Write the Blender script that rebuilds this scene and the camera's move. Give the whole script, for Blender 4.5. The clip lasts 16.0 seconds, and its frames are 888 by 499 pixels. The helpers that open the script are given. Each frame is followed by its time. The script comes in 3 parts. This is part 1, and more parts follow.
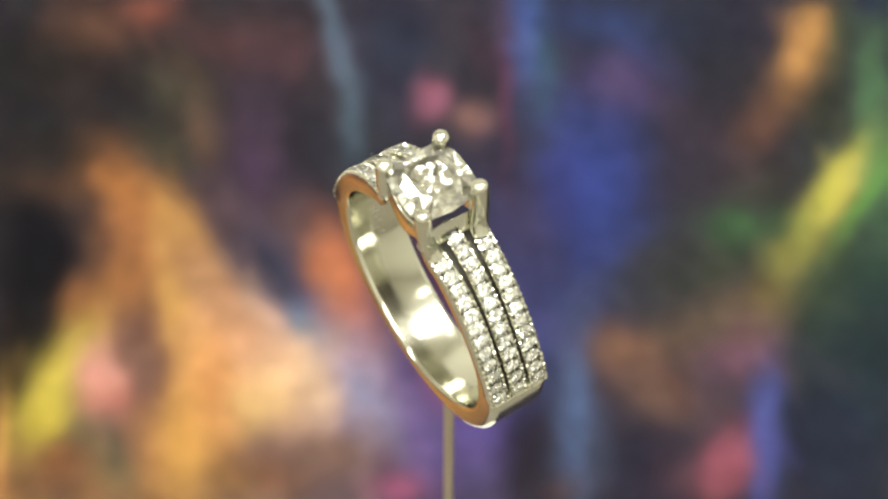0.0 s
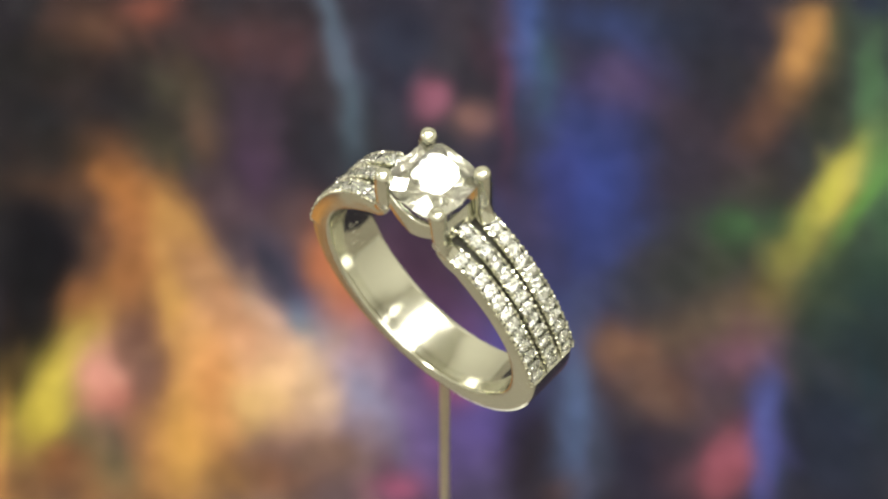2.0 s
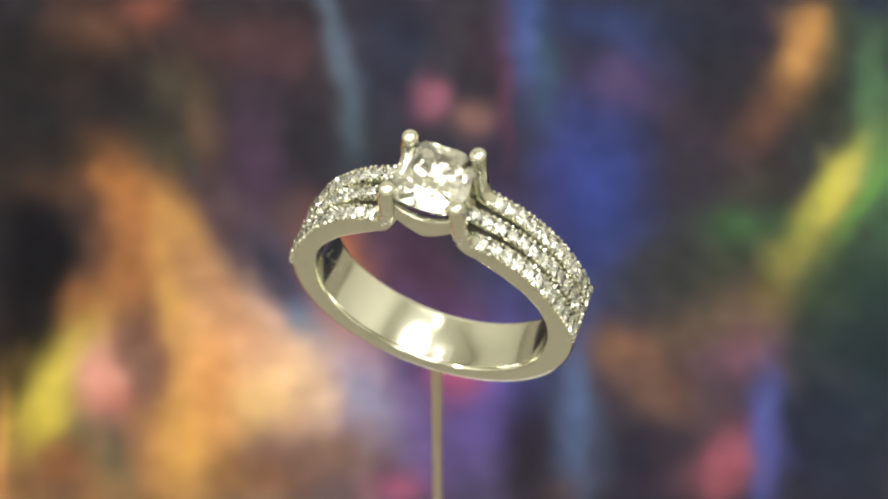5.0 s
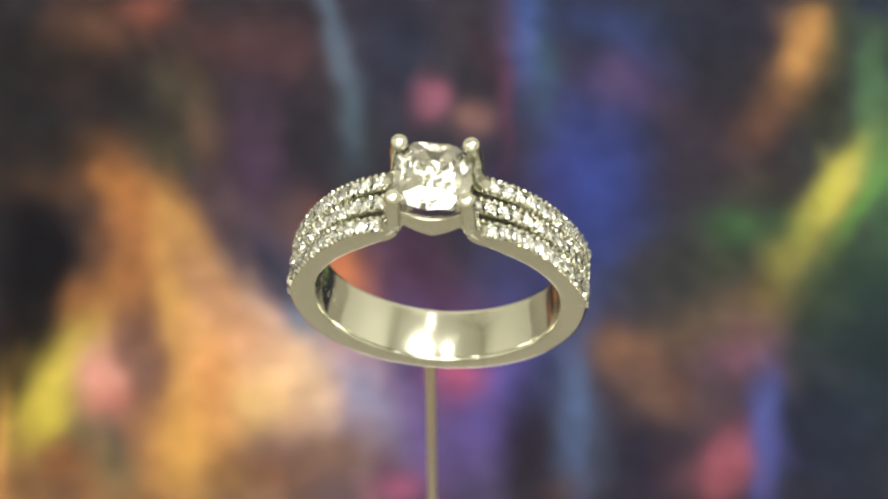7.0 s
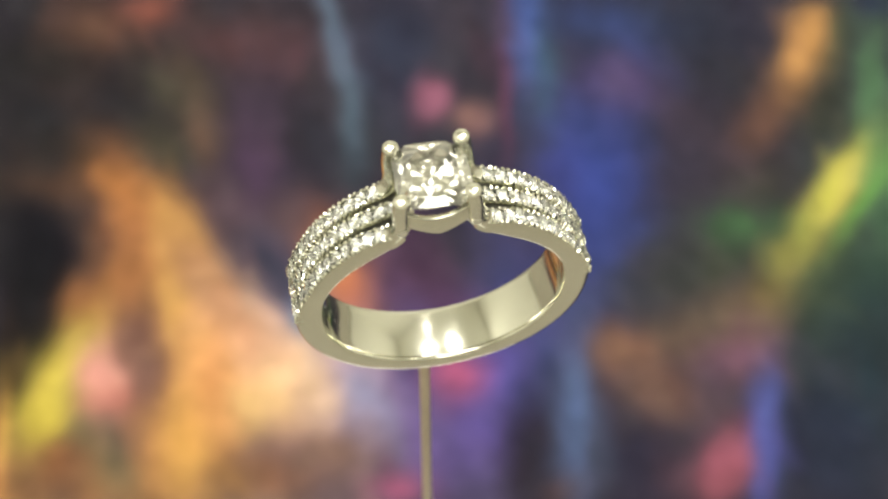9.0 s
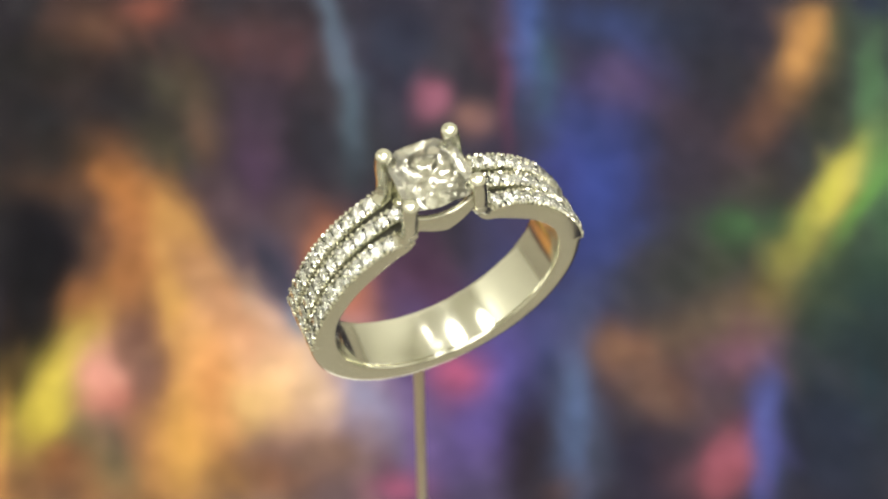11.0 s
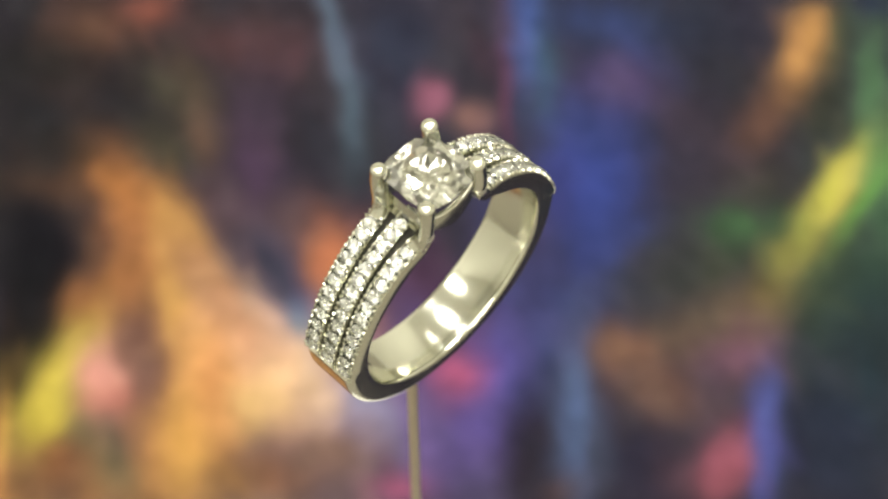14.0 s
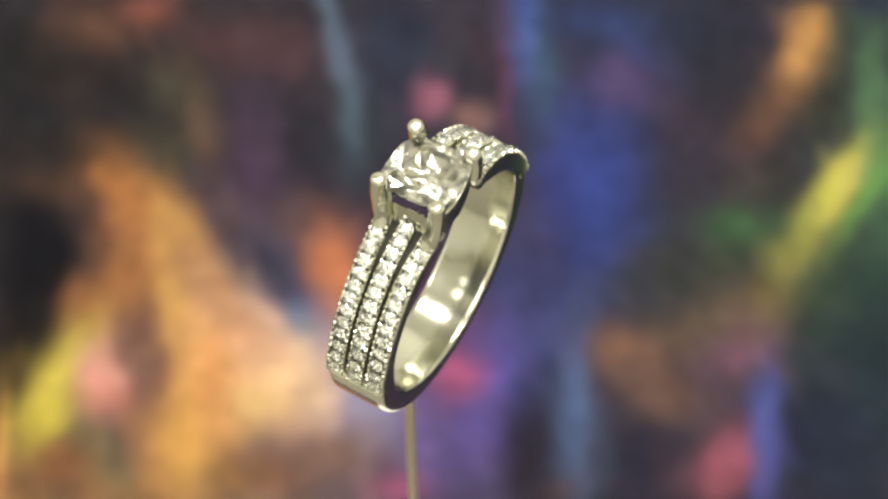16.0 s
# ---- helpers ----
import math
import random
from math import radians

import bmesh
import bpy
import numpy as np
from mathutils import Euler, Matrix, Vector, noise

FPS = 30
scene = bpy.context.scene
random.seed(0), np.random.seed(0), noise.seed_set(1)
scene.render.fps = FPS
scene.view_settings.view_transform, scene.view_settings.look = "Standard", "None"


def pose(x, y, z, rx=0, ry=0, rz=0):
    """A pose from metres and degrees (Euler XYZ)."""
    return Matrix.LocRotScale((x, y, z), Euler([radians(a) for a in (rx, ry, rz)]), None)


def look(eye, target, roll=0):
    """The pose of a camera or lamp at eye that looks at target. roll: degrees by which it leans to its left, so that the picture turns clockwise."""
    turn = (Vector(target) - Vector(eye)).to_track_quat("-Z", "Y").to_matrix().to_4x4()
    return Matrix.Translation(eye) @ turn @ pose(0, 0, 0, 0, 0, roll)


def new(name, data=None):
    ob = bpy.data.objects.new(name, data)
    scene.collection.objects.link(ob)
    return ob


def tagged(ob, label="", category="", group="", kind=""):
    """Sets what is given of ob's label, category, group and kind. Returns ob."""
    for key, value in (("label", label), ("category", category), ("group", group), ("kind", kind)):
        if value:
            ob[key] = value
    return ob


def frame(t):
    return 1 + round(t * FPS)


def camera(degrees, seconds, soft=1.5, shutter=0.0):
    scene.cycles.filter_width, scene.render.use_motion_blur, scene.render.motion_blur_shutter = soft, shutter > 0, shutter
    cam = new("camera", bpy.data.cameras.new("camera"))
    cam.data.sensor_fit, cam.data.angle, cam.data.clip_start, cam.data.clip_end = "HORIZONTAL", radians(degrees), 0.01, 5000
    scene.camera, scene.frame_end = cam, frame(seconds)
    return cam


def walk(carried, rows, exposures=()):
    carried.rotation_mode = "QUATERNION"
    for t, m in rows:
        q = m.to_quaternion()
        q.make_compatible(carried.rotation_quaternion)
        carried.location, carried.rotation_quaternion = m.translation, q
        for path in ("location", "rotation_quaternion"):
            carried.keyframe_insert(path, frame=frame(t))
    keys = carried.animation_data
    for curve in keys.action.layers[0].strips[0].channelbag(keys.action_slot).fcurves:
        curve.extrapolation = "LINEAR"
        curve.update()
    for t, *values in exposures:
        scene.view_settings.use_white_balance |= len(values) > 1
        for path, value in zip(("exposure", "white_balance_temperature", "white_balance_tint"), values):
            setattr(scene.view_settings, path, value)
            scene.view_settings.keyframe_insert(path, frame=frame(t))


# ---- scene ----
from itertools import product

# ---- camera: still, looking down on a finger ring ----
MM = 0.001
EYE = Vector((0.00116, -0.1119 * math.cos(radians(58.4)), 0.1119 * math.sin(radians(58.4))))
cam = camera(30.0, 16.0, soft=2.35)
cam.data.dof.use_dof = True
cam.data.dof.focus_distance = 0.109
cam.data.dof.aperture_fstop = 42.0
AIM = look(EYE, (0.00116, 0, 0))
walk(cam, [(0.0, AIM), (16.0, AIM)], [(0.0, 0.06), (1.0, 0.0), (2.0, -0.12), (3.0, -0.04), (4.0, 0.02), (6.5, 0.0), (9.0, 0.15), (11.5, 0.07), (16.0, 0.04)])

# ---- light: a closed room with lamps overhead, some added for sparkle ----
TABLE_Z = -0.12
CEIL_Z = 0.60
world = bpy.data.worlds.new("world")
scene.world = world
world.use_nodes = True
world.node_tree.nodes["Background"].inputs[0].default_value = (0.9, 0.95, 1.0, 1)
world.node_tree.nodes["Background"].inputs[1].default_value = 0.05


def overhead_lamp(x, y, size, watts, colour):
    data = bpy.data.lights.new("overhead_lamp", "AREA")
    data.shape, data.size, data.energy, data.color = "DISK", size, watts * 1.04, colour
    ob = new("overhead_lamp", data)
    ob.location = (x, y, CEIL_Z - 0.012)
    return ob


WARM = (1.0, 0.98, 0.90)
overhead_lamp(0.16, 0.15, 0.22, 2.9, WARM)
overhead_lamp(-0.10, 0.19, 0.10, 0.9, WARM)
overhead_lamp(-0.42, 0.05, 0.12, 1.1, WARM)
overhead_lamp(0.10, 0.40, 0.022, 0.10, WARM)
overhead_lamp(0.13, 0.335, 0.02, 0.005, WARM)
overhead_lamp(-0.18, 0.335, 0.02, 0.005, WARM)
# a small unseen lamp, added for glints on the stone rows
overhead_lamp(0.38, -0.08, 0.05, 0.12, WARM)
# seven unseen lamps added above and behind the camera to brighten the diamonds
for sparkle_x, sparkle_y in ((-0.04, -0.24), (-0.21, -0.24), (0.13, -0.24), (-0.13, -0.10), (0.05, -0.10), (-0.13, -0.39), (0.05, -0.39)):
    overhead_lamp(sparkle_x, sparkle_y, 0.15, 0.30, WARM)


# ---- materials ----
def srgb(r, g, b):
    return tuple(((c / 255 + 0.055) / 1.055) ** 2.4 if c > 10 else c / 3294 for c in (r, g, b))


def material(name, colour, rough=0.5, metal=0.0, vary=0.06, scale=900.0, bump=0.0, rough_vary=0.0, coarse=90.0):
    m = bpy.data.materials.new(name)
    m.use_nodes = True
    nt = m.node_tree
    b = nt.nodes["Principled BSDF"]
    co = nt.nodes.new("ShaderNodeTexCoord")
    fine = nt.nodes.new("ShaderNodeTexNoise")
    fine.inputs["Scale"].default_value, fine.inputs["Detail"].default_value = scale, 3
    broad = nt.nodes.new("ShaderNodeTexNoise")
    broad.inputs["Scale"].default_value, broad.inputs["Detail"].default_value = coarse, 2
    for n in (fine, broad):
        nt.links.new(co.outputs["Object"], n.inputs["Vector"])
    both = nt.nodes.new("ShaderNodeMath")
    both.operation = "ADD"
    nt.links.new(fine.outputs[0], both.inputs[0])
    nt.links.new(broad.outputs[0], both.inputs[1])
    ramp = nt.nodes.new("ShaderNodeMapRange")
    ramp.inputs[1].default_value, ramp.inputs[2].default_value = 0.6, 1.4
    ramp.inputs[3].default_value, ramp.inputs[4].default_value = 1 - vary, 1 + vary
    nt.links.new(both.outputs[0], ramp.inputs[0])
    mul = nt.nodes.new("ShaderNodeVectorMath")
    mul.operation = "SCALE"
    mul.inputs[0].default_value = colour[:3]
    nt.links.new(ramp.outputs[0], mul.inputs["Scale"])
    nt.links.new(mul.outputs[0], b.inputs["Base Color"])
    b.inputs["Roughness"].default_value, b.inputs["Metallic"].default_value = rough, metal
    if rough_vary:
        rr = nt.nodes.new("ShaderNodeMapRange")
        rr.inputs[1].default_value, rr.inputs[2].default_value = 0.3, 0.7
        rr.inputs[3].default_value, rr.inputs[4].default_value = max(0.02, rough - rough_vary), rough + rough_vary
        nt.links.new(broad.outputs[0], rr.inputs[0])
        nt.links.new(rr.outputs[0], b.inputs["Roughness"])
    if bump:
        bu = nt.nodes.new("ShaderNodeBump")
        bu.inputs["Strength"].default_value, bu.inputs["Distance"].default_value = bump, 0.0001
        nt.links.new(fine.outputs[0], bu.inputs["Height"])
        nt.links.new(bu.outputs[0], b.inputs["Normal"])
    return m


def gem(name, tint, rough=0.0):
    m = bpy.data.materials.new(name)
    m.use_nodes = True
    b = m.node_tree.nodes["Principled BSDF"]
    b.inputs["Base Color"].default_value = (*tint, 1)
    b.inputs["Roughness"].default_value = rough
    b.inputs["IOR"].default_value = 2.42
    b.inputs["Transmission Weight"].default_value = 1.0
    return m


GOLD = material("polished_white_gold", (0.63, 0.625, 0.525), 0.15, 1.0, 0.03, 700, 0.02, 0.04, 200)
SATIN = material("satin_white_gold", (0.60, 0.595, 0.52), 0.47, 1.0, 0.03, 900, 0.03, 0.05, 200)
DIAMOND = gem("clear_diamond", (1.0, 1.0, 0.92))
PAVE = gem("small_diamond", (0.93, 0.95, 0.88), 0.03)
DIAMOND.node_tree.nodes["Principled BSDF"].inputs["Metallic"].default_value = 0.10
PIN = material("brushed_brass_pin", (0.44, 0.375, 0.285), 0.38, 0.6, 0.08, 1500, 0.1)
TABLE = material("cream_table", (0.25, 0.229, 0.190), 0.55, 0.0, 0.06, 250, 0.05, 0.0, 14)
WALL = material("plain_wall", (0.80, 0.79, 0.72), 0.85, 0.0, 0.04, 60, 0.05, 0.0, 6)
CEIL = material("ceiling_paint", (0.86, 0.86, 0.79), 0.85, 0.0, 0.04, 60, 0.05, 0.0, 6)
# near-black metal in place of the shade deep between the stone rows
GROOVE_SHADE = material("groove_shade", (0.05, 0.048, 0.042), 0.5, 0.8, 0.1, 900, 0.1)
DISC = material("turntable_plastic", (0.82, 0.81, 0.77), 0.35, 0.0, 0.08, 600, 0.05)


# ---- building helpers ----
def part(name, bm, mat, parent=None, label="", smooth=False, kind=""):
    bmesh.ops.recalc_face_normals(bm, faces=bm.faces)
    me = bpy.data.meshes.new(name)
    bm.to_mesh(me)
    bm.free()
    me.materials.append(mat)
    if smooth:
        me.shade_smooth()
        me.set_sharp_from_angle(angle=radians(38))
    ob = new(name, me)
    ob.parent = parent
    return tagged(ob, label=label, kind=kind)


def slab(x0, x1, y0, y1, z0, z1, bevel=0.0):
    bm = bmesh.new()
    bmesh.ops.create_cube(bm, size=1)
    for v in bm.verts:
        v.co = Vector(((x0 + x1) / 2 + v.co.x * (x1 - x0), (y0 + y1) / 2 + v.co.y * (y1 - y0), (z0 + z1) / 2 + v.co.z * (z1 - z0)))
    if bevel:
        bmesh.ops.bevel(bm, geom=bm.edges[:], offset=bevel, segments=2, affect="EDGES", profile=0.6)
    return bm


def sweep(bm, rings, closed=False):
    """Skin a row of loops, each a list of points; caps both ends unless closed."""
    made = [[bm.verts.new(p) for p in ring] for ring in rings]
    n = len(made[0])
    spans = list(zip(made, made[1:])) + ([(made[-1], made[0])] if closed else [])
    for a, b in spans:
        for i in range(n):
            bm.faces.new((a[i], a[(i + 1) % n], b[(i + 1) % n], b[i]))
    if not closed:
        bm.faces.new(made[0])
        bm.faces.new(made[-1])


def smooth_curve(knots, x):
    """Monotone-looking cubic through (x, value) knots."""
    xs = [k[0] for k in knots]
    if x <= xs[0]:
        return knots[0][1]
    if x >= xs[-1]:
        return knots[-1][1]
    i = max(j for j in range(len(xs) - 1) if xs[j] <= x)

    def slope(j):
        if j == 0 or j == len(xs) - 1:
            return 0.0
        return (knots[j + 1][1] - knots[j - 1][1]) / (xs[j + 1] - xs[j - 1])
    h = xs[i + 1] - xs[i]
    s = (x - xs[i]) / h
    a, b = knots[i][1], knots[i + 1][1]
    return (2 * s**3 - 3 * s**2 + 1) * a + (s**3 - 2 * s**2 + s) * h * slope(i) + (3 * s**2 - 2 * s**3) * b + (s**3 - s**2) * h * slope(i + 1)


# ---- the room ----
R = 0.55
T = 0.02
tagged(part("floor", slab(-R - T, R + T, -R - T, R + T, TABLE_Z - 0.03, TABLE_Z, 0.0), TABLE), "cream tabletop filling the booth floor", "tabletop", kind="structure")
tagged(part("ceiling", slab(-R - T, R + T, -R - T, R + T, CEIL_Z, CEIL_Z + T), CEIL), "plain warm white ceiling", "ceiling", kind="structure")
for side, box in (("wall_north", (-R - T, R + T, R, R + T)), ("wall_south", (-R - T, R + T, -R - T, -R)),
                  ("wall_east", (R, R + T, -R, R)), ("wall_west", (-R - T, -R, -R, R))):
    tagged(part(side, slab(*box, TABLE_Z, CEIL_Z), WALL), "plain matt wall in warm grey paint", "wall", kind="structure")


# ---- the painting that lies under the ring ----
PX0, PX1, PY0, PY1 = -0.140, 0.140, -0.009, 0.205
SKEW = radians(-9.0)
STEP = 0.0008
ax, ay = np.meshgrid(np.arange(PX0, PX1 + 1e-6, STEP), np.arange(PY0, PY1 + 1e-6, STEP))
gx, gy = ax * math.cos(SKEW) - ay * math.sin(SKEW), ax * math.sin(SKEW) + ay * math.cos(SKEW)
paint = np.zeros((*gx.shape, 3)) + np.array(srgb(60, 55, 66))


def ripple(scale, seed):
    r = np.random.default_rng(seed)
    out = np.zeros_like(gx)
    for k in range(10):
        a, f, p = r.uniform(0, 6.28), r.uniform(0.6, 1.8) / scale, r.uniform(0, 6.28)
        out += np.sin((gx * np.cos(a) + gy * np.sin(a)) * f * 6.28 + p)
    return out / 5


WX, WY = ripple(0.012, 1) * 0.0006, ripple(0.012, 2) * 0.0006
GRAIN = ripple(0.004, 3)


def muted(colour):
    c = np.array(srgb(*colour))
    return c + (c.mean() - c) * 0.13


def dab(x, y, long, short, turn, colour, cover=1.0, hard=1.0):
    """One soft-edged stroke of paint; millimetres on the painting, turn in degrees from +x."""
    c, s = math.cos(radians(turn)), math.sin(radians(turn))
    dx, dy = gx + WX - x * MM, gy + WY - y * MM
    u, v = (dx * c + dy * s) / (long * MM), (-dx * s + dy * c) / (short * MM)
    a = cover * np.exp(-0.85 * (u * u + v * v) ** hard) * (1 + 0.08 * GRAIN)
    a = np.clip(a, 0, 1)[..., None]
    paint[:] = paint * (1 - a) + muted(colour) * a


def brushwork(count, long, short, cover, shift, seed):
    """Small strokes over the whole canvas, each in a shade of the paint that lies near it."""
    r = np.random.default_rng(seed)
    ny, nx = gx.shape
    reach = int(1.6 * long * MM / STEP)
    for _ in range(count):
        i, j = int(r.integers(0, ny)), int(r.integers(0, nx))
        hue = paint[min(ny - 1, max(0, i + int(r.normal(0, shift)))), min(nx - 1, max(0, j + int(r.normal(0, shift))))]
        hue = hue * r.uniform(0.72, 1.32) * (1 + r.uniform(-0.10, 0.10, 3))
        turn = r.normal(1.75, 0.35)
        win = (slice(max(0, i - reach), i + reach), slice(max(0, j - reach), j + reach))
        dx, dy = gx[win] - gx[i, j], gy[win] - gy[i, j]
        ln, sh = long * MM * r.uniform(0.5, 1.2), short * MM * r.uniform(0.6, 1.4)
        u, v = (dx * math.cos(turn) + dy * math.sin(turn)) / ln, (dy * math.cos(turn) - dx * math.sin(turn)) / sh
        a = (cover * np.exp(-0.9 * (u * u + v * v) ** 2))[..., None]
        paint[win] = paint[win] * (1 - a) + hue * a


dab(-47.6, 105.6, 31.1, 17.1, 0, (62, 52, 54), 0.9)
dab(-65.0, 105.6, 12.8, 17.1, 0, (44, 41, 44), 0.9)
dab(-60.8, 94.4, 14.8, 7.4, -12, (44, 43, 48), 0.85)
dab(-51.5, 98.8, 9.3, 4.9, -12, (50, 47, 52), 0.7)
dab(-55.9, 114.3, 5.5, 5.4, 26, (112, 78, 66), 0.8)
dab(-31.6, 112.0, 9.3, 5.2, -6, (92, 66, 72), 0.8)
dab(-22.1, 96.6, 8.8, 4.5, -83, (48, 46, 58), 0.85)
dab(-20.9, 79.5, 8.3, 5.2, -79, (48, 46, 62), 0.8)
dab(-59.8, 65.4, 16.8, 6.4, -78, (33, 30, 37), 1)
dab(-66.1, 83.6, 11.6, 6.1, -82, (46, 43, 46), 0.85)
dab(-6.6, 110.2, 9.3, 6.6, -89, (54, 58, 84), 0.85)
dab(-7.3, 99.9, 6.7, 4.5, -89, (58, 54, 74), 0.6)
dab(11.0, 103.3, 21.5, 1.2, -91, (106, 60, 84), 0.8)
dab(42.6, 113.8, 9.3, 8.3, 0, (50, 54, 74), 0.85)
dab(48.1, 103.3, 10.0, 8.5, 0, (52, 50, 58), 0.85)
dab(42.2, 86.8, 13.8, 6.6, -95, (72, 60, 74), 0.85)
dab(25.3, 84.7, 15.8, 5.4, -97, (60, 74, 148), 0.9)
dab(29.1, 73.3, 9.0, 5.1, -110, (60, 68, 122), 0.75)
dab(10.9, 66.4, 10.7, 4.6, -100, (64, 74, 132), 0.85)
dab(15.7, 56.8, 10.2, 3.7, -109, (60, 66, 122), 0.85)
dab(68.4, 97.7, 19.1, 2.1, -102, (92, 128, 88), 0.85)
dab(61.5, 66.4, 12.0, 6.6, 58, (48, 68, 58), 0.85)
dab(63.1, 53.1, 13.0, 4.9, -98, (42, 58, 66), 0.9)
dab(54.5, 56.8, 8.5, 4.1, -97, (54, 64, 62), 0.75)
dab(36.5, 58.7, 9.2, 4.0, 27, (108, 88, 72), 0.85)
dab(39.6, 45.8, 7.0, 3.7, -86, (96, 74, 86), 0.75)
dab(46.4, 40.5, 9.6, 1.9, -98, (86, 86, 162), 0.9)
dab(20.2, 43.2, 11.5, 1.6, -92, (96, 110, 156), 0.85)
dab(27.8, 38.8, 9.4, 4.8, -84, (46, 42, 62), 0.9)
dab(12.8, 39.6, 11.3, 2.9, -101, (46, 40, 54), 0.9)
dab(55.8, 40.5, 10.5, 6.3, -97, (42, 50, 70), 0.9)
dab(-39.8, 73.1, 11.0, 3.4, -60, (190, 134, 78), 0.9)
dab(-45.6, 68.9, 9.5, 3.8, -63, (174, 116, 72), 0.85)
dab(-35.9, 61.6, 10.5, 5.0, -60, (196, 142, 88), 0.85)
dab(-43.6, 55.4, 6.5, 3.7, -50, (152, 104, 84), 0.75)
dab(-30.0, 60.6, 10.3, 5.3, -51, (190, 136, 102), 0.85)
dab(-24.5, 51.3, 8.6, 5.7, -32, (206, 158, 120), 0.85)
dab(-34.1, 48.5, 8.8, 6.3, 76, (210, 146, 86), 0.85)
dab(-36.5, 39.6, 8.0, 5.7, 76, (210, 150, 78), 0.9)
dab(-43.3, 35.3, 4.7, 3.8, 0, (176, 120, 72), 0.7)
dab(-19.5, 49.4, 6.0, 3.9, -32, (214, 168, 144), 0.8)
dab(-20.0, 43.2, 6.5, 3.9, -11, (186, 138, 118), 0.75)
dab(-16.2, 38.8, 6.7, 4.3, 0, (128, 94, 88), 0.9)
dab(-6.0, 68.4, 7.3, 5.0, -44, (108, 70, 96), 0.75)
dab(1.7, 60.6, 7.8, 5.5, -33, (98, 64, 106), 0.8)
dab(-6.1, 76.4, 5.2, 6.1, 0, (82, 60, 86), 0.7)
dab(-16.2, 48.5, 5.0, 4.2, -22, (216, 176, 146), 0.75)
dab(-6.4, 46.7, 7.6, 3.7, -71, (126, 108, 156), 0.85)
dab(-2.3, 40.5, 7.0, 4.0, -80, (112, 88, 142), 0.85)
dab(4.8, 41.4, 7.9, 4.4, -90, (104, 80, 152), 0.85)
dab(7.8, 51.3, 6.8, 4.1, -100, (82, 80, 158), 0.8)
dab(-59.1, 41.4, 9.7, 1.3, -81, (62, 48, 42), 0.7)
dab(-61.3, 42.3, 11.4, 1.0, -87, (214, 150, 76), 0.9)
dab(-53.2, 35.8, 4.3, 3.8, 0, (104, 74, 58), 0.7)
dab(32.2, 68.4, 8.4, 4.4, 61, (60, 58, 66), 0.8)
dab(-84.8, 64.4, 24.1, 6.5, -71, (198, 136, 78), 0.95)
dab(-96.9, 86.8, 22.3, 9.2, -63, (180, 116, 70), 0.8)
dab(-76.1, 33.6, 16.1, 8.1, -55, (204, 146, 82), 0.9)
dab(-95.2, 42.3, 20.3, 9.1, -69, (176, 112, 75), 0.85)
dab(-80.9, 113.8, 11.1, 16.5, 0, (54, 48, 56), 0.8)
dab(-72.9, 68.4, 13.0, 4.2, -79, (46, 40, 42), 0.8)
dab(81.8, 86.8, 28.2, 7.7, -103, (60, 84, 66), 0.8)
dab(78.6, 43.2, 19.7, 8.7, -100, (40, 48, 62), 0.9)
dab(101.6, 76.4, 30.1, 10.5, -93, (52, 46, 60), 0.8)
dab(-20.3, 18.1, 19.7, 7.8, 0, (196, 146, 116), 0.8)
dab(9.9, 17.3, 16.6, 7.1, -10, (96, 78, 140), 0.8)
dab(40.1, 17.3, 15.1, 7.0, 0, (66, 52, 78), 0.8)
dab(-50.5, 17.3, 15.1, 8.6, 0, (200, 142, 80), 0.85)
dab(-85.5, 22.1, 24.4, 16.0, 0, (204, 144, 78), 0.95)

brushwork(700, 11.0, 3.2, 0.36, 5, 11)

dab(-47.0, 119.0, 4.3, 3.7, 0, (128, 76, 66), 0.8)
dab(-22.7, 109.1, 6.5, 4.7, -12, (96, 64, 74), 0.7)
dab(-39.1, 102.2, 7.7, 2.6, -62, (92, 78, 68), 0.75)
dab(-35.9, 93.3, 6.9, 2.3, -78, (98, 76, 64), 0.7)
dab(-41.7, 90.0, 4.9, 2.5, -61, (64, 70, 56), 0.6)
dab(-28.4, 88.9, 10.7, 3.7, -82, (86, 60, 90), 0.85)
dab(-57.8, 83.6, 7.8, 3.8, -12, (96, 68, 54), 0.7)
dab(-60.9, 54.9, 5.6, 3.3, -82, (42, 37, 40), 0.9)
dab(-17.6, 114.3, 10.2, 1.4, -77, (106, 118, 142), 0.7)
dab(-14.0, 102.2, 9.1, 1.4, -82, (96, 110, 132), 0.65)
dab(-13.3, 93.3, 7.5, 1.9, -88, (76, 88, 104), 0.6)
dab(14.8, 115.5, 12.3, 2.6, -91, (76, 96, 162), 0.9)
dab(17.7, 105.6, 10.5, 2.2, -88, (68, 92, 116), 0.75)
dab(26.9, 116.1, 9.1, 4.9, -13, (54, 66, 110), 0.85)
dab(32.2, 111.4, 8.1, 2.5, -49, (66, 74, 122), 0.6)
dab(29.4, 103.3, 5.8, 4.8, 0, (92, 68, 116), 0.8)
dab(21.1, 87.9, 8.6, 3.1, -92, (68, 80, 158), 0.7)
dab(14.7, 78.4, 10.3, 3.5, -96, (72, 62, 92), 0.8)
dab(60.4, 112.6, 8.5, 3.2, -104, (186, 136, 80), 0.95)
dab(55.8, 103.3, 7.2, 2.6, -118, (128, 92, 66), 0.6)
dab(51.0, 96.0, 6.3, 3.0, -120, (112, 76, 64), 0.65)
dab(65.2, 112.6, 11.0, 2.8, -101, (72, 82, 64), 0.75)
dab(61.1, 97.7, 6.8, 3.5, -112, (58, 58, 50), 0.75)
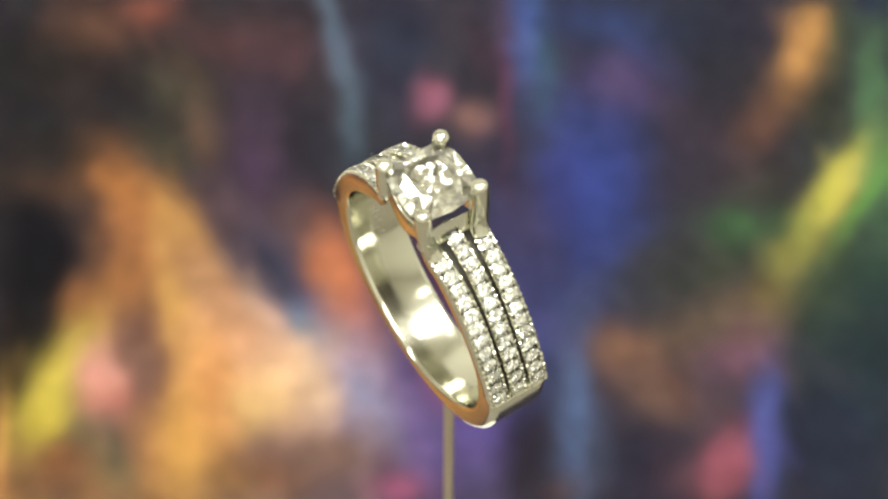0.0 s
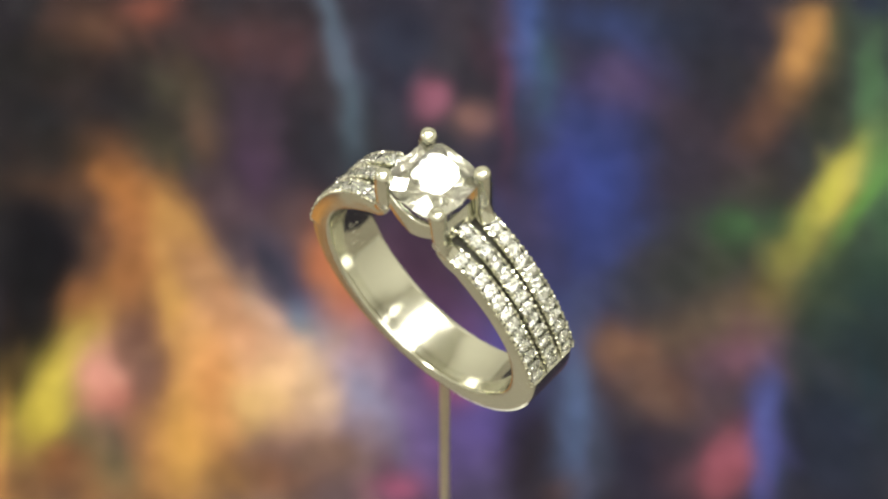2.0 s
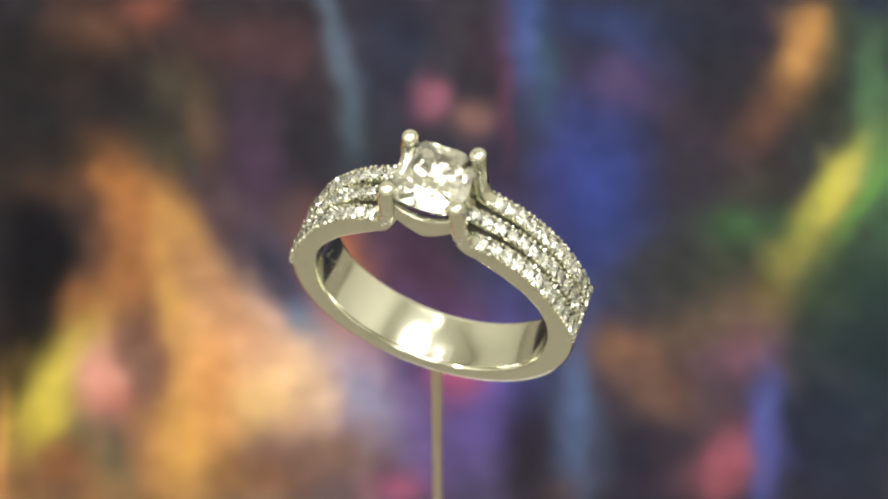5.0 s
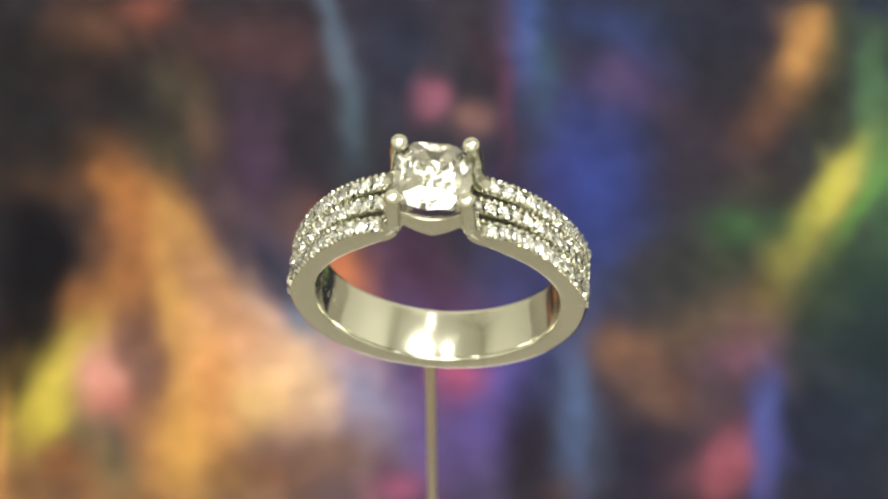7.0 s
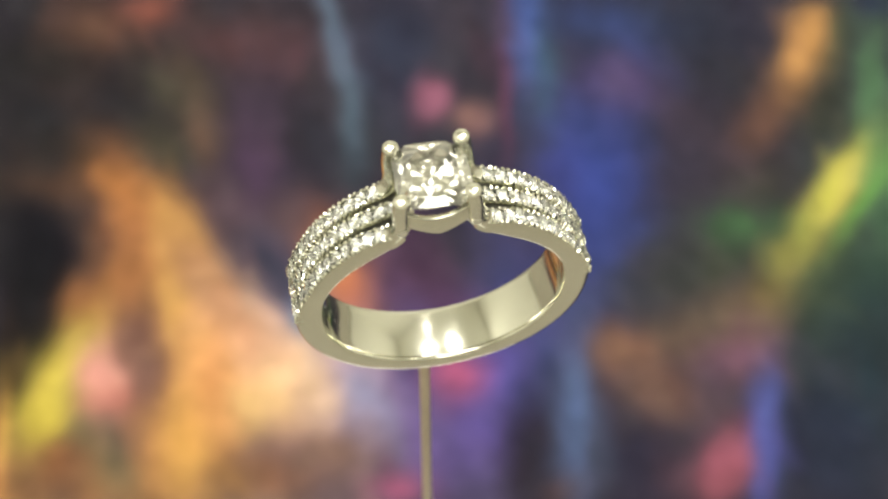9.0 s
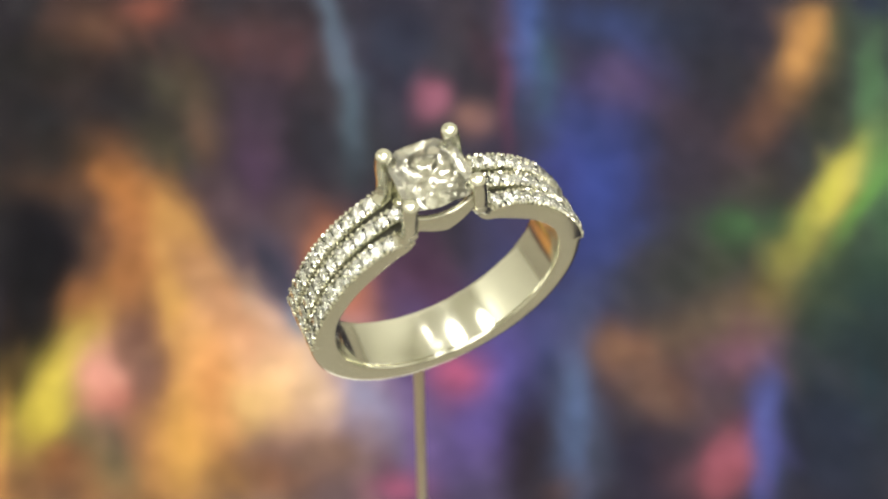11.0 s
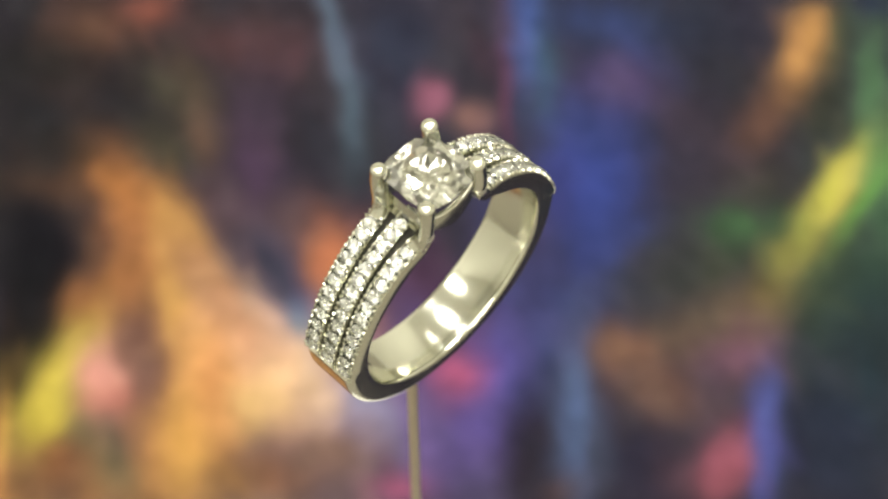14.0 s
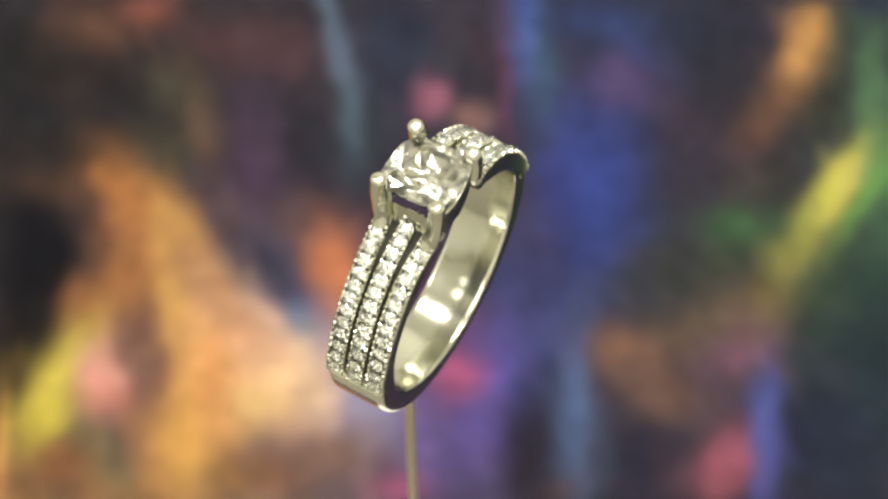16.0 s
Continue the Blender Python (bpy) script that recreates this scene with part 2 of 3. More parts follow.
dab(69.2, 83.6, 11.0, 2.4, -102, (78, 108, 80), 0.7)
dab(48.9, 83.6, 5.8, 3.8, 33, (78, 72, 62), 0.6)
dab(60.7, 80.3, 10.9, 2.3, 56, (194, 178, 82), 0.85)
dab(64.3, 86.5, 4.8, 1.9, 46, (204, 178, 100), 0.6)
dab(65.7, 81.5, 9.8, 1.2, 57, (108, 150, 72), 0.75)
dab(54.6, 70.8, 6.9, 2.4, 55, (158, 146, 72), 0.7)
dab(49.5, 64.4, 6.1, 3.4, 50, (122, 100, 66), 0.75)
dab(44.7, 76.4, 5.9, 4.1, 0, (74, 100, 70), 0.6)
dab(40.7, 69.3, 7.2, 3.9, 22, (76, 80, 60), 0.75)
dab(27.8, 55.1, 3.8, 3.7, 0, (146, 98, 80), 0.85)
dab(31.8, 48.5, 4.6, 3.4, -34, (122, 86, 74), 0.75)
dab(43.7, 55.9, 5.0, 3.8, 22, (132, 84, 112), 0.8)
dab(47.5, 56.8, 5.5, 2.9, 59, (112, 86, 70), 0.6)
dab(41.2, 36.9, 5.9, 2.4, 58, (160, 84, 100), 0.85)
dab(37.0, 34.5, 3.6, 2.8, 0, (140, 76, 88), 0.6)
dab(16.9, 33.5, 2.7, 2.2, 0, (104, 76, 70), 0.6)
dab(33.1, 34.5, 3.9, 3.4, 0, (76, 58, 72), 0.6)
dab(-49.8, 86.8, 6.7, 2.9, -33, (112, 78, 58), 0.6)
dab(-44.3, 81.3, 8.8, 3.7, -53, (164, 108, 66), 0.85)
dab(-39.0, 66.4, 8.5, 2.0, -83, (204, 156, 80), 0.75)
dab(-49.1, 60.1, 7.2, 3.6, 68, (164, 112, 72), 0.8)
dab(-25.1, 47.6, 5.8, 3.7, 55, (218, 174, 114), 0.7)
dab(-22.8, 35.3, 5.5, 3.2, 0, (158, 106, 82), 0.7)
dab(-29.1, 73.3, 9.1, 3.5, -57, (128, 92, 104), 0.8)
dab(-22.8, 66.4, 8.2, 3.7, -57, (96, 88, 128), 0.85)
dab(-18.7, 60.6, 5.2, 2.6, -61, (92, 96, 144), 0.8)
dab(-15.7, 55.9, 6.1, 2.7, -43, (205, 165, 145), 0.7)
dab(-15.3, 69.3, 7.4, 3.0, -67, (196, 120, 80), 0.85)
dab(-13.0, 62.0, 6.5, 3.6, -62, (184, 108, 88), 0.75)
dab(-16.0, 75.9, 4.2, 2.7, -71, (134, 86, 72), 0.7)
dab(-11.4, 52.2, 6.8, 3.3, -62, (166, 132, 152), 0.8)
dab(-17.2, 43.6, 4.7, 3.5, -11, (188, 148, 132), 0.7)
dab(-12.4, 44.9, 6.1, 3.2, -79, (130, 120, 160), 0.75)
dab(2.7, 51.3, 3.8, 3.9, 0, (176, 84, 124), 0.85)
dab(-4.8, 33.6, 3.2, 2.2, 0, (172, 88, 124), 0.8)
dab(-0.7, 100.8, 3.2, 2.0, -86, (166, 98, 124), 0.85)
dab(5.6, 96.8, 2.3, 2.6, 0, (144, 100, 102), 0.75)
dab(-54.4, 52.6, 7.2, 3.4, 71, (190, 168, 70), 0.95)
dab(-56.2, 45.6, 5.2, 3.7, 69, (184, 156, 68), 0.9)
dab(-52.5, 57.0, 4.0, 2.5, 69, (172, 144, 72), 0.6)
dab(-48.5, 51.3, 4.7, 3.3, -67, (212, 156, 142), 0.95)
dab(-46.9, 47.6, 2.6, 2.3, 0, (212, 126, 112), 0.75)
dab(-49.7, 43.6, 4.1, 1.5, -44, (88, 84, 62), 0.7)
dab(-46.0, 38.8, 5.6, 1.6, -53, (128, 120, 84), 0.75)
dab(-60.3, 49.4, 8.5, 1.7, -78, (54, 44, 42), 0.8)
dab(-59.6, 74.4, 7.2, 3.5, -58, (31, 29, 37), 0.9)
dab(-59.1, 66.4, 8.8, 3.5, -83, (29, 27, 35), 0.9)
dab(-46.6, 81.5, 8.9, 3.5, -56, (149, 97, 60), 0.85)
dab(-44.2, 74.4, 7.0, 3.0, -60, (170, 111, 70), 0.7)
dab(-40.1, 69.3, 10.0, 2.5, -80, (184, 139, 77), 0.9)
dab(-46.8, 66.4, 6.9, 3.9, 47, (154, 102, 62), 0.8)
dab(-35.0, 66.4, 6.7, 2.6, -60, (156, 111, 88), 0.7)
dab(-29.3, 62.5, 9.7, 3.6, -50, (194, 142, 103), 0.8)
dab(-37.9, 76.4, 8.0, 2.5, -53, (179, 133, 75), 0.8)
dab(-42.6, 53.1, 6.4, 3.4, -59, (120, 85, 75), 0.85)
dab(-40.5, 48.5, 6.3, 2.6, -76, (132, 90, 73), 0.7)
dab(-50.2, 62.5, 6.1, 3.0, 63, (142, 93, 57), 0.8)
dab(-52.6, 53.1, 6.8, 3.2, 83, (186, 161, 60), 0.9)
dab(-55.4, 45.1, 4.0, 3.6, 46, (187, 165, 57), 0.95)
dab(-54.1, 46.3, 5.7, 3.1, 63, (186, 163, 59), 0.8)
dab(-49.0, 51.7, 4.7, 3.2, -58, (194, 139, 130), 0.9)
dab(-47.2, 46.7, 3.3, 2.3, 0, (194, 113, 99), 0.85)
dab(-45.9, 41.4, 6.2, 2.6, -58, (106, 85, 77), 0.85)
dab(-47.0, 36.6, 6.1, 2.4, -57, (121, 102, 77), 0.8)
dab(-52.6, 37.9, 4.8, 3.3, -21, (137, 90, 60), 0.8)
dab(-32.0, 48.5, 8.7, 3.4, -73, (198, 135, 84), 0.85)
dab(-35.0, 40.5, 8.3, 3.3, -81, (194, 144, 71), 0.9)
dab(-24.7, 47.6, 4.6, 3.6, 65, (198, 160, 105), 0.8)
dab(-22.2, 54.0, 8.2, 3.6, -47, (196, 146, 123), 0.8)
dab(-17.0, 47.6, 3.7, 3.6, 0, (186, 154, 123), 0.7)
dab(-16.6, 38.8, 7.1, 3.6, 0, (106, 80, 81), 0.8)
dab(-27.5, 35.3, 4.0, 2.6, 0, (114, 83, 60), 0.7)
dab(-22.6, 62.0, 6.0, 2.4, -52, (92, 90, 138), 0.85)
dab(-17.0, 68.4, 6.7, 2.6, -71, (174, 109, 77), 0.8)
dab(-29.6, 73.8, 9.0, 3.7, -54, (84, 66, 72), 0.85)
dab(-24.6, 69.3, 7.7, 3.5, -54, (72, 66, 84), 0.8)
dab(-33.8, 67.4, 7.8, 3.0, -56, (152, 108, 82), 0.6)

dab(-56.9, 114.9, 4.2, 4.1, 0, (112, 80, 66), 0.6)
dab(-49.0, 119.5, 3.3, 2.2, 0, (130, 78, 70), 0.6)
dab(-62.5, 107.9, 8.3, 5.2, 0, (46, 43, 45), 0.7)
dab(-42.7, 101.0, 6.6, 2.0, -61, (84, 79, 66), 0.6)
dab(-38.0, 93.8, 4.9, 2.0, -69, (112, 84, 74), 0.6)
dab(-35.3, 111.6, 5.7, 3.2, -12, (92, 62, 66), 0.6)
dab(-16.1, 112.6, 11.5, 1.4, -77, (96, 106, 128), 0.8)
dab(-14.1, 98.8, 6.6, 1.6, -82, (80, 90, 105), 0.5)
dab(-19.3, 105.6, 7.9, 1.6, -84, (62, 56, 66), 0.7)
dab(-8.4, 107.9, 10.2, 3.7, -89, (56, 57, 72), 0.5)
dab(-0.8, 100.4, 2.5, 2.9, 0, (142, 88, 112), 0.9)
dab(5.7, 97.1, 2.3, 2.4, 0, (132, 98, 94), 0.7)
dab(-56.8, 90.6, 6.8, 3.1, -12, (56, 48, 48), 0.8)
dab(-44.0, 90.6, 5.3, 2.7, -61, (80, 72, 62), 0.7)
dab(-49.9, 83.6, 5.7, 2.1, -60, (178, 118, 64), 0.7)
dab(-28.3, 95.5, 9.2, 3.7, -83, (74, 60, 76), 0.65)
dab(-21.2, 77.9, 5.0, 3.9, -62, (92, 72, 80), 0.75)
dab(-14.5, 69.3, 5.8, 2.2, -71, (186, 112, 76), 0.6)
dab(23.7, 86.8, 11.5, 6.6, -97, (54, 64, 134), 0.55)
dab(18.7, 83.6, 8.3, 2.6, -96, (62, 62, 120), 0.6)
dab(29.0, 103.3, 4.5, 4.5, 0, (92, 74, 108), 0.7)
dab(59.4, 111.2, 8.0, 2.5, -110, (190, 138, 82), 0.9)
dab(51.5, 96.0, 6.0, 3.0, -116, (104, 74, 64), 0.7)
dab(61.5, 121.0, 5.6, 1.5, 0, (54, 54, 66), 0.8)
dab(69.7, 101.6, 13.9, 2.3, -99, (94, 128, 92), 0.55)
dab(73.0, 119.5, 3.8, 2.7, 0, (42, 46, 76), 0.8)
dab(60.7, 83.6, 8.3, 1.9, -125, (188, 178, 72), 0.8)
dab(54.4, 73.8, 6.0, 2.2, -125, (150, 142, 70), 0.7)
dab(68.3, 88.4, 6.5, 1.6, -114, (90, 130, 80), 0.6)
dab(48.2, 76.6, 6.5, 2.6, 0, (72, 108, 68), 0.6)
dab(-58.4, 61.6, 11.9, 4.3, -78, (36, 33, 38), 0.9)
dab(-60.6, 53.1, 5.5, 2.4, -82, (46, 38, 38), 0.7)
dab(-52.8, 63.5, 4.1, 2.5, -106, (150, 98, 64), 0.7)
dab(-54.9, 49.4, 6.4, 2.9, -101, (192, 168, 66), 0.8)
dab(-48.3, 50.8, 4.8, 2.9, -75, (204, 138, 128), 0.8)
dab(-42.5, 52.2, 6.9, 2.6, -72, (120, 88, 82), 0.75)
dab(-45.6, 38.8, 5.3, 1.5, -58, (98, 92, 78), 0.6)
dab(-25.5, 68.9, 7.1, 3.0, -52, (58, 56, 74), 0.8)
dab(-19.9, 59.2, 3.5, 1.7, -61, (92, 118, 146), 0.8)
dab(-22.8, 58.7, 9.1, 2.0, -50, (206, 164, 144), 0.75)
dab(-20.8, 51.3, 5.0, 4.0, -22, (222, 180, 144), 0.6)
dab(-10.5, 48.5, 6.2, 2.6, -61, (128, 130, 164), 0.7)
dab(-15.0, 38.8, 6.0, 3.6, 0, (128, 98, 88), 0.7)
dab(-4.1, 53.1, 8.2, 3.7, -80, (88, 70, 124), 0.6)
dab(19.4, 43.2, 9.5, 2.2, -92, (84, 98, 138), 0.75)
dab(26.8, 54.9, 4.5, 3.3, -23, (124, 94, 78), 0.7)
dab(30.9, 48.5, 4.4, 3.6, -34, (114, 86, 78), 0.7)
dab(41.1, 59.2, 5.3, 4.0, -148, (104, 88, 72), 0.7)
dab(45.2, 54.5, 2.9, 2.8, 0, (118, 78, 112), 0.6)
dab(40.1, 37.9, 4.8, 2.5, -113, (146, 80, 100), 0.75)
dab(46.7, 42.7, 8.7, 2.0, -98, (82, 88, 152), 0.8)
dab(56.7, 68.4, 6.9, 3.8, -122, (74, 84, 66), 0.65)
dab(13.5, 37.9, 7.7, 2.7, -96, (50, 42, 52), 0.8)
dab(28.6, 38.8, 6.8, 4.8, -94, (54, 48, 66), 0.6)
dab(37.2, 68.4, 9.1, 4.1, -147, (64, 66, 62), 0.6)

dab(35.2, 69.3, 7.9, 5.1, -103, (58, 56, 64), 0.55)
dab(48.7, 110.2, 12.6, 6.9, -95, (50, 49, 62), 0.5)
dab(25.9, 96.6, 8.7, 5.4, -93, (58, 62, 104), 0.45)
dab(-9.9, 56.8, 5.5, 3.4, -62, (150, 120, 140), 0.4)
dab(40.4, 86.8, 9.5, 5.2, -99, (62, 56, 68), 0.5)

brushwork(2000, 6.0, 1.6, 0.18, 3, 12)

paint = 1.27 * (paint * 0.78) ** 1.20 * np.array((0.99, 1.08, 1.07))


def painting():
    ob = new("painting")
    ny, nx = gx.shape
    lift = 0.0025 + 0.00012 * GRAIN
    co = np.stack([gx, gy, np.zeros_like(gx) + TABLE_Z + lift], -1).reshape(-1, 3)
    i = (np.arange(ny - 1)[:, None] * nx + np.arange(nx - 1)[None]).reshape(-1)
    faces = np.stack([i, i + 1, i + 1 + nx, i + nx], -1)
    me = bpy.data.meshes.new("paint_layer")
    me.from_pydata(co.tolist(), [], faces.tolist())
    col = me.color_attributes.new("paint", "FLOAT_COLOR", "POINT")
    rgba = np.ones((ny * nx, 4), np.float32)
    rgba[:, :3] = np.clip(paint.reshape(-1, 3), 0, 0.9)
    col.data.foreach_set("color", rgba.ravel())
    me.shade_smooth()
    m = bpy.data.materials.new("oil_paint")
    m.use_nodes = True
    nt = m.node_tree
    at = nt.nodes.new("ShaderNodeVertexColor")
    at.layer_name = "paint"
    b = nt.nodes["Principled BSDF"]
    b.inputs["Roughness"].default_value = 0.6
    b.inputs["Specular IOR Level"].default_value = 0.03
    no = nt.nodes.new("ShaderNodeTexNoise")
    no.inputs["Scale"].default_value, no.inputs["Detail"].default_value = 260, 5
    mr = nt.nodes.new("ShaderNodeMapRange")
    mr.inputs[1].default_value, mr.inputs[2].default_value, mr.inputs[3].default_value, mr.inputs[4].default_value = 0.3, 0.7, 0.86, 1.14
    sc = nt.nodes.new("ShaderNodeVectorMath")
    sc.operation = "SCALE"
    co_ = nt.nodes.new("ShaderNodeTexCoord")
    nt.links.new(co_.outputs["Object"], no.inputs["Vector"])
    nt.links.new(no.outputs[0], mr.inputs[0])
    nt.links.new(at.outputs[0], sc.inputs[0])
    nt.links.new(mr.outputs[0], sc.inputs["Scale"])
    nt.links.new(sc.outputs[0], b.inputs["Base Color"])
    bu = nt.nodes.new("ShaderNodeBump")
    bu.inputs["Strength"].default_value, bu.inputs["Distance"].default_value = 0.4, 0.0004
    nt.links.new(no.outputs[0], bu.inputs["Height"])
    nt.links.new(bu.outputs[0], b.inputs["Normal"])
    me.materials.append(m)
    layer = new("paint_layer", me)
    layer.parent = ob
    part("canvas_board", slab(PX0, PX1, PY0, PY1, TABLE_Z, TABLE_Z + 0.0018), TABLE, ob).rotation_euler = (0, 0, SKEW)
    return tagged(ob, "abstract oil painting with orange, blue, violet and green strokes", "painting")


painting()

# ---- the ring ----
# ring space: x across the finger hole, y along the finger, z up; the hole's middle is the zero, in millimetres
CENTRE = (0.00087, 0.0002, -0.0032)
SET = Matrix.Translation(CENTRE) @ pose(0, 0, 0, 0, -2.1, 0)  # the ring leans a little on its pin
HALF = 2.18
ROW_END = 90
INNER = [(9, 9.8), (12, 9.2), (16, 8.45), (22, 7.95), (30, 7.78), (40, 7.75), (56, 8.0), (75, 8.3), (95, 8.45), (115, 8.7), (140, 8.85), (180, 8.92)]
OUTER = [(10, 9.75), (18, 9.15), (30, 9.3), (50, 9.4), (70, 9.65), (90, 10.28), (97, 10.36), (112, 10.5), (126, 10.58), (145, 10.6), (180, 10.42)]


def at(phi, r, y):
    """A point of the ring by its angle from the top, radius and width; the lower hoop is worn a little off centre and out of true."""
    x, z = r * math.sin(radians(phi)), r * math.cos(radians(phi))
    low = min(1, max(0, (4 - z) / 6))
    return Vector((x - 0.06 * low, y + 0.016 * low * max(0, x), z)) * MM


def section(phi, r0, r1, y0, y1, b, edge=None, belly=0.0):
    """Rounded-corner cross-section between two radii and two widths; close loops beside each corner keep the faces flat.
    edge: the outer corners' rounding; belly: how far the inner face swells towards the finger."""
    e = edge or b
    c, f, mid, half = b * 1.35, e * 1.35, (y0 + y1) / 2, (y1 - y0) / 2 - b * 1.35
    pts = [(r0, y0 + c), (r0, y0 + b), (r0 + b * 0.3, y0 + b * 0.3), (r0 + b, y0), (r0 + c, y0),
           (r1 - f, y0), (r1 - e, y0), (r1 - e * 0.62, y0 + e * 0.07), (r1 - e * 0.3, y0 + e * 0.3), (r1 - e * 0.07, y0 + e * 0.62), (r1, y0 + e), (r1, y0 + f),
           (r1, y1 - f), (r1, y1 - e), (r1 - e * 0.07, y1 - e * 0.62), (r1 - e * 0.3, y1 - e * 0.3), (r1 - e * 0.62, y1 - e * 0.07), (r1 - e, y1), (r1 - f, y1),
           (r0 + c, y1), (r0 + b, y1), (r0 + b * 0.3, y1 - b * 0.3), (r0, y1 - b), (r0, y1 - c)]
    pts += [(r0 - belly * (1 - q * q), mid + half * q) for q in (0.7, 0.35, 0.0, -0.35, -0.7)]
    return [at(phi, r, y) for r, y in pts]


def band_mesh():
    bm = bmesh.new()
    rings = []
    for k in range(0, 217):
        phi = 11 + (349 - 11) * k / 216
        p = min(phi, 360 - phi)
        r0, r1 = smooth_curve(INNER, p), smooth_curve(OUTER, p)
        plain = min(1, max(0, (p - ROW_END) / 1.2))
        lower = min(1, max(0, (p - 60) / 50))
        taper = 0.1 * min(1, max(0, (p - 60) / 60))
        rings.append(section(phi, r0, max(r0 + 0.4, r1 - 0.85 * (1 - plain)), -HALF, HALF - taper, 0.16 + 0.12 * lower, 0.12 + 0.30 * plain, 0.05 + 0.035 * lower))
    sweep(bm, rings)
    return bm


ROWS = [(-1.52, 1.38), (0.0, 1.30), (1.52, 1.38)]


def row_shape(row, p):
    """Middle and width of a row of stones at p degrees from the top; the rows part towards the head."""
    y, w = ROWS[row]
    k = min(1, max(0, (46 - p) / 30))
    return y + (0.22 * k * k if y > 0 else -0.22 * k * k if y < 0 else 0), w * (1 - 0.12 * k)


def row_top(row, p):
    """The rail's outer radius; the middle row runs on flat under the stone."""
    return 9.2 if row == 1 and p < 24 else smooth_curve(OUTER, p)


def rail_mesh(row, side):
    bm = bmesh.new()
    rings = []
    first = 9 if row == 1 else 15
    for k in range(40):
        p = first + (ROW_END - first) * k / 39
        y, w = row_shape(row, p)
        r1 = row_top(row, p)
        r0 = min(r1 - 0.5, max(smooth_curve(INNER, p) + 0.1, r1 - 1.1))
        h, floor = w / 2, max(r0 + 0.06, r1 - 0.62)
        lip, wall = h - 0.13, h - 0.2
        rings.append([at(side * p, r, y + yy) for r, yy in (
            (r0, -h), (r1 - 0.14, -h), (r1 - 0.06, -h + 0.04), (r1 - 0.06, -lip), (r1 - 0.12, -wall), (floor, -wall * 0.6),
            (floor, wall * 0.6), (r1 - 0.12, wall), (r1 - 0.06, lip), (r1 - 0.06, h - 0.04), (r1 - 0.14, h), (r0, h))])
    sweep(bm, rings)
    return bm


def brilliant(bm, radius, depth, crown, power=2.0, table=0.56, mains=8, wobble=0.0):
    """A cut stone: table, star and kite facets, girdle, pavilion; power above 2 squares its outline."""
    def ring(n, turn, r, z):
        out = []
        for i in range(n):
            a = 2 * math.pi * (i + turn) / n
            c, s = math.cos(a), math.sin(a)
            k = (abs(c) ** power + abs(s) ** power) ** (-1 / power)
            j = 1 + wobble * jig.uniform(-1, 1) if z != crown else 1
            out.append(bm.verts.new((r * k * c * j, r * k * s * j, z)))
        return out
    jig = random.Random(3)
    n = mains
    t = ring(n, 0.0, radius * table, crown)
    m = ring(n, 0.5, radius * (table + 0.24), crown * 0.58)
    g = ring(2 * n, 0.0, radius, 0.03 * radius)
    h = ring(2 * n, 0.0, radius, -0.03 * radius)
    q = ring(n, 0.5, radius * 0.55, -depth * 0.44)
    w = ring(n, 0.0, radius * 0.24, -depth * 0.77)
    tip = bm.verts.new((0, 0, -depth))
    bm.faces.new(t)
    for i in range(n):
        j = (i + 1) % n
        bm.faces.new((t[i], t[j], m[i]))
        bm.faces.new((m[i - 1], t[i], m[i], g[2 * i]))
        bm.faces.new((m[i], g[2 * i], g[2 * i + 1]))
        bm.faces.new((m[i], g[2 * i + 1], g[(2 * i + 2) % (2 * n)]))
        bm.faces.new((h[2 * i], h[2 * i + 1], q[i]))
        bm.faces.new((h[2 * i + 1], h[(2 * i + 2) % (2 * n)], q[i]))
        bm.faces.new((q[i - 1], h[2 * i], q[i], w[i]))
        bm.faces.new((q[i], w[i], w[j]))
        bm.faces.new((w[i], w[j], tip))
    for i in range(2 * n):
        bm.faces.new((g[i], g[(i + 1) % (2 * n)], h[(i + 1) % (2 * n)], h[i]))


def tube(bm, points, radii, n=12, flat=1.0):
    """A bar with round section through points; radii one a point; domed at its end."""
    rings = []
    pts = [Vector(p) for p in points]
    for i, p in enumerate(pts):
        d = (pts[min(i + 1, len(pts) - 1)] - pts[max(i - 1, 0)]).normalized()
        u = d.cross(Vector((0, 1, 0.01))).normalized()
        v = d.cross(u)
        rings.append([(p + (u * math.cos(2 * math.pi * k / n) + v * math.sin(2 * math.pi * k / n) * flat) * radii[i]) * MM for k in range(n)])
    sweep(bm, rings)


def curve_points(knots, n):
    """Points along a smooth curve through knots."""
    out = []
    m = len(knots) - 1
    for i in range(n + 1):
        s = m * i / n
        out.append([smooth_curve([(k, kn[c]) for k, kn in enumerate(knots)], s) for c in range(3)])
    return out


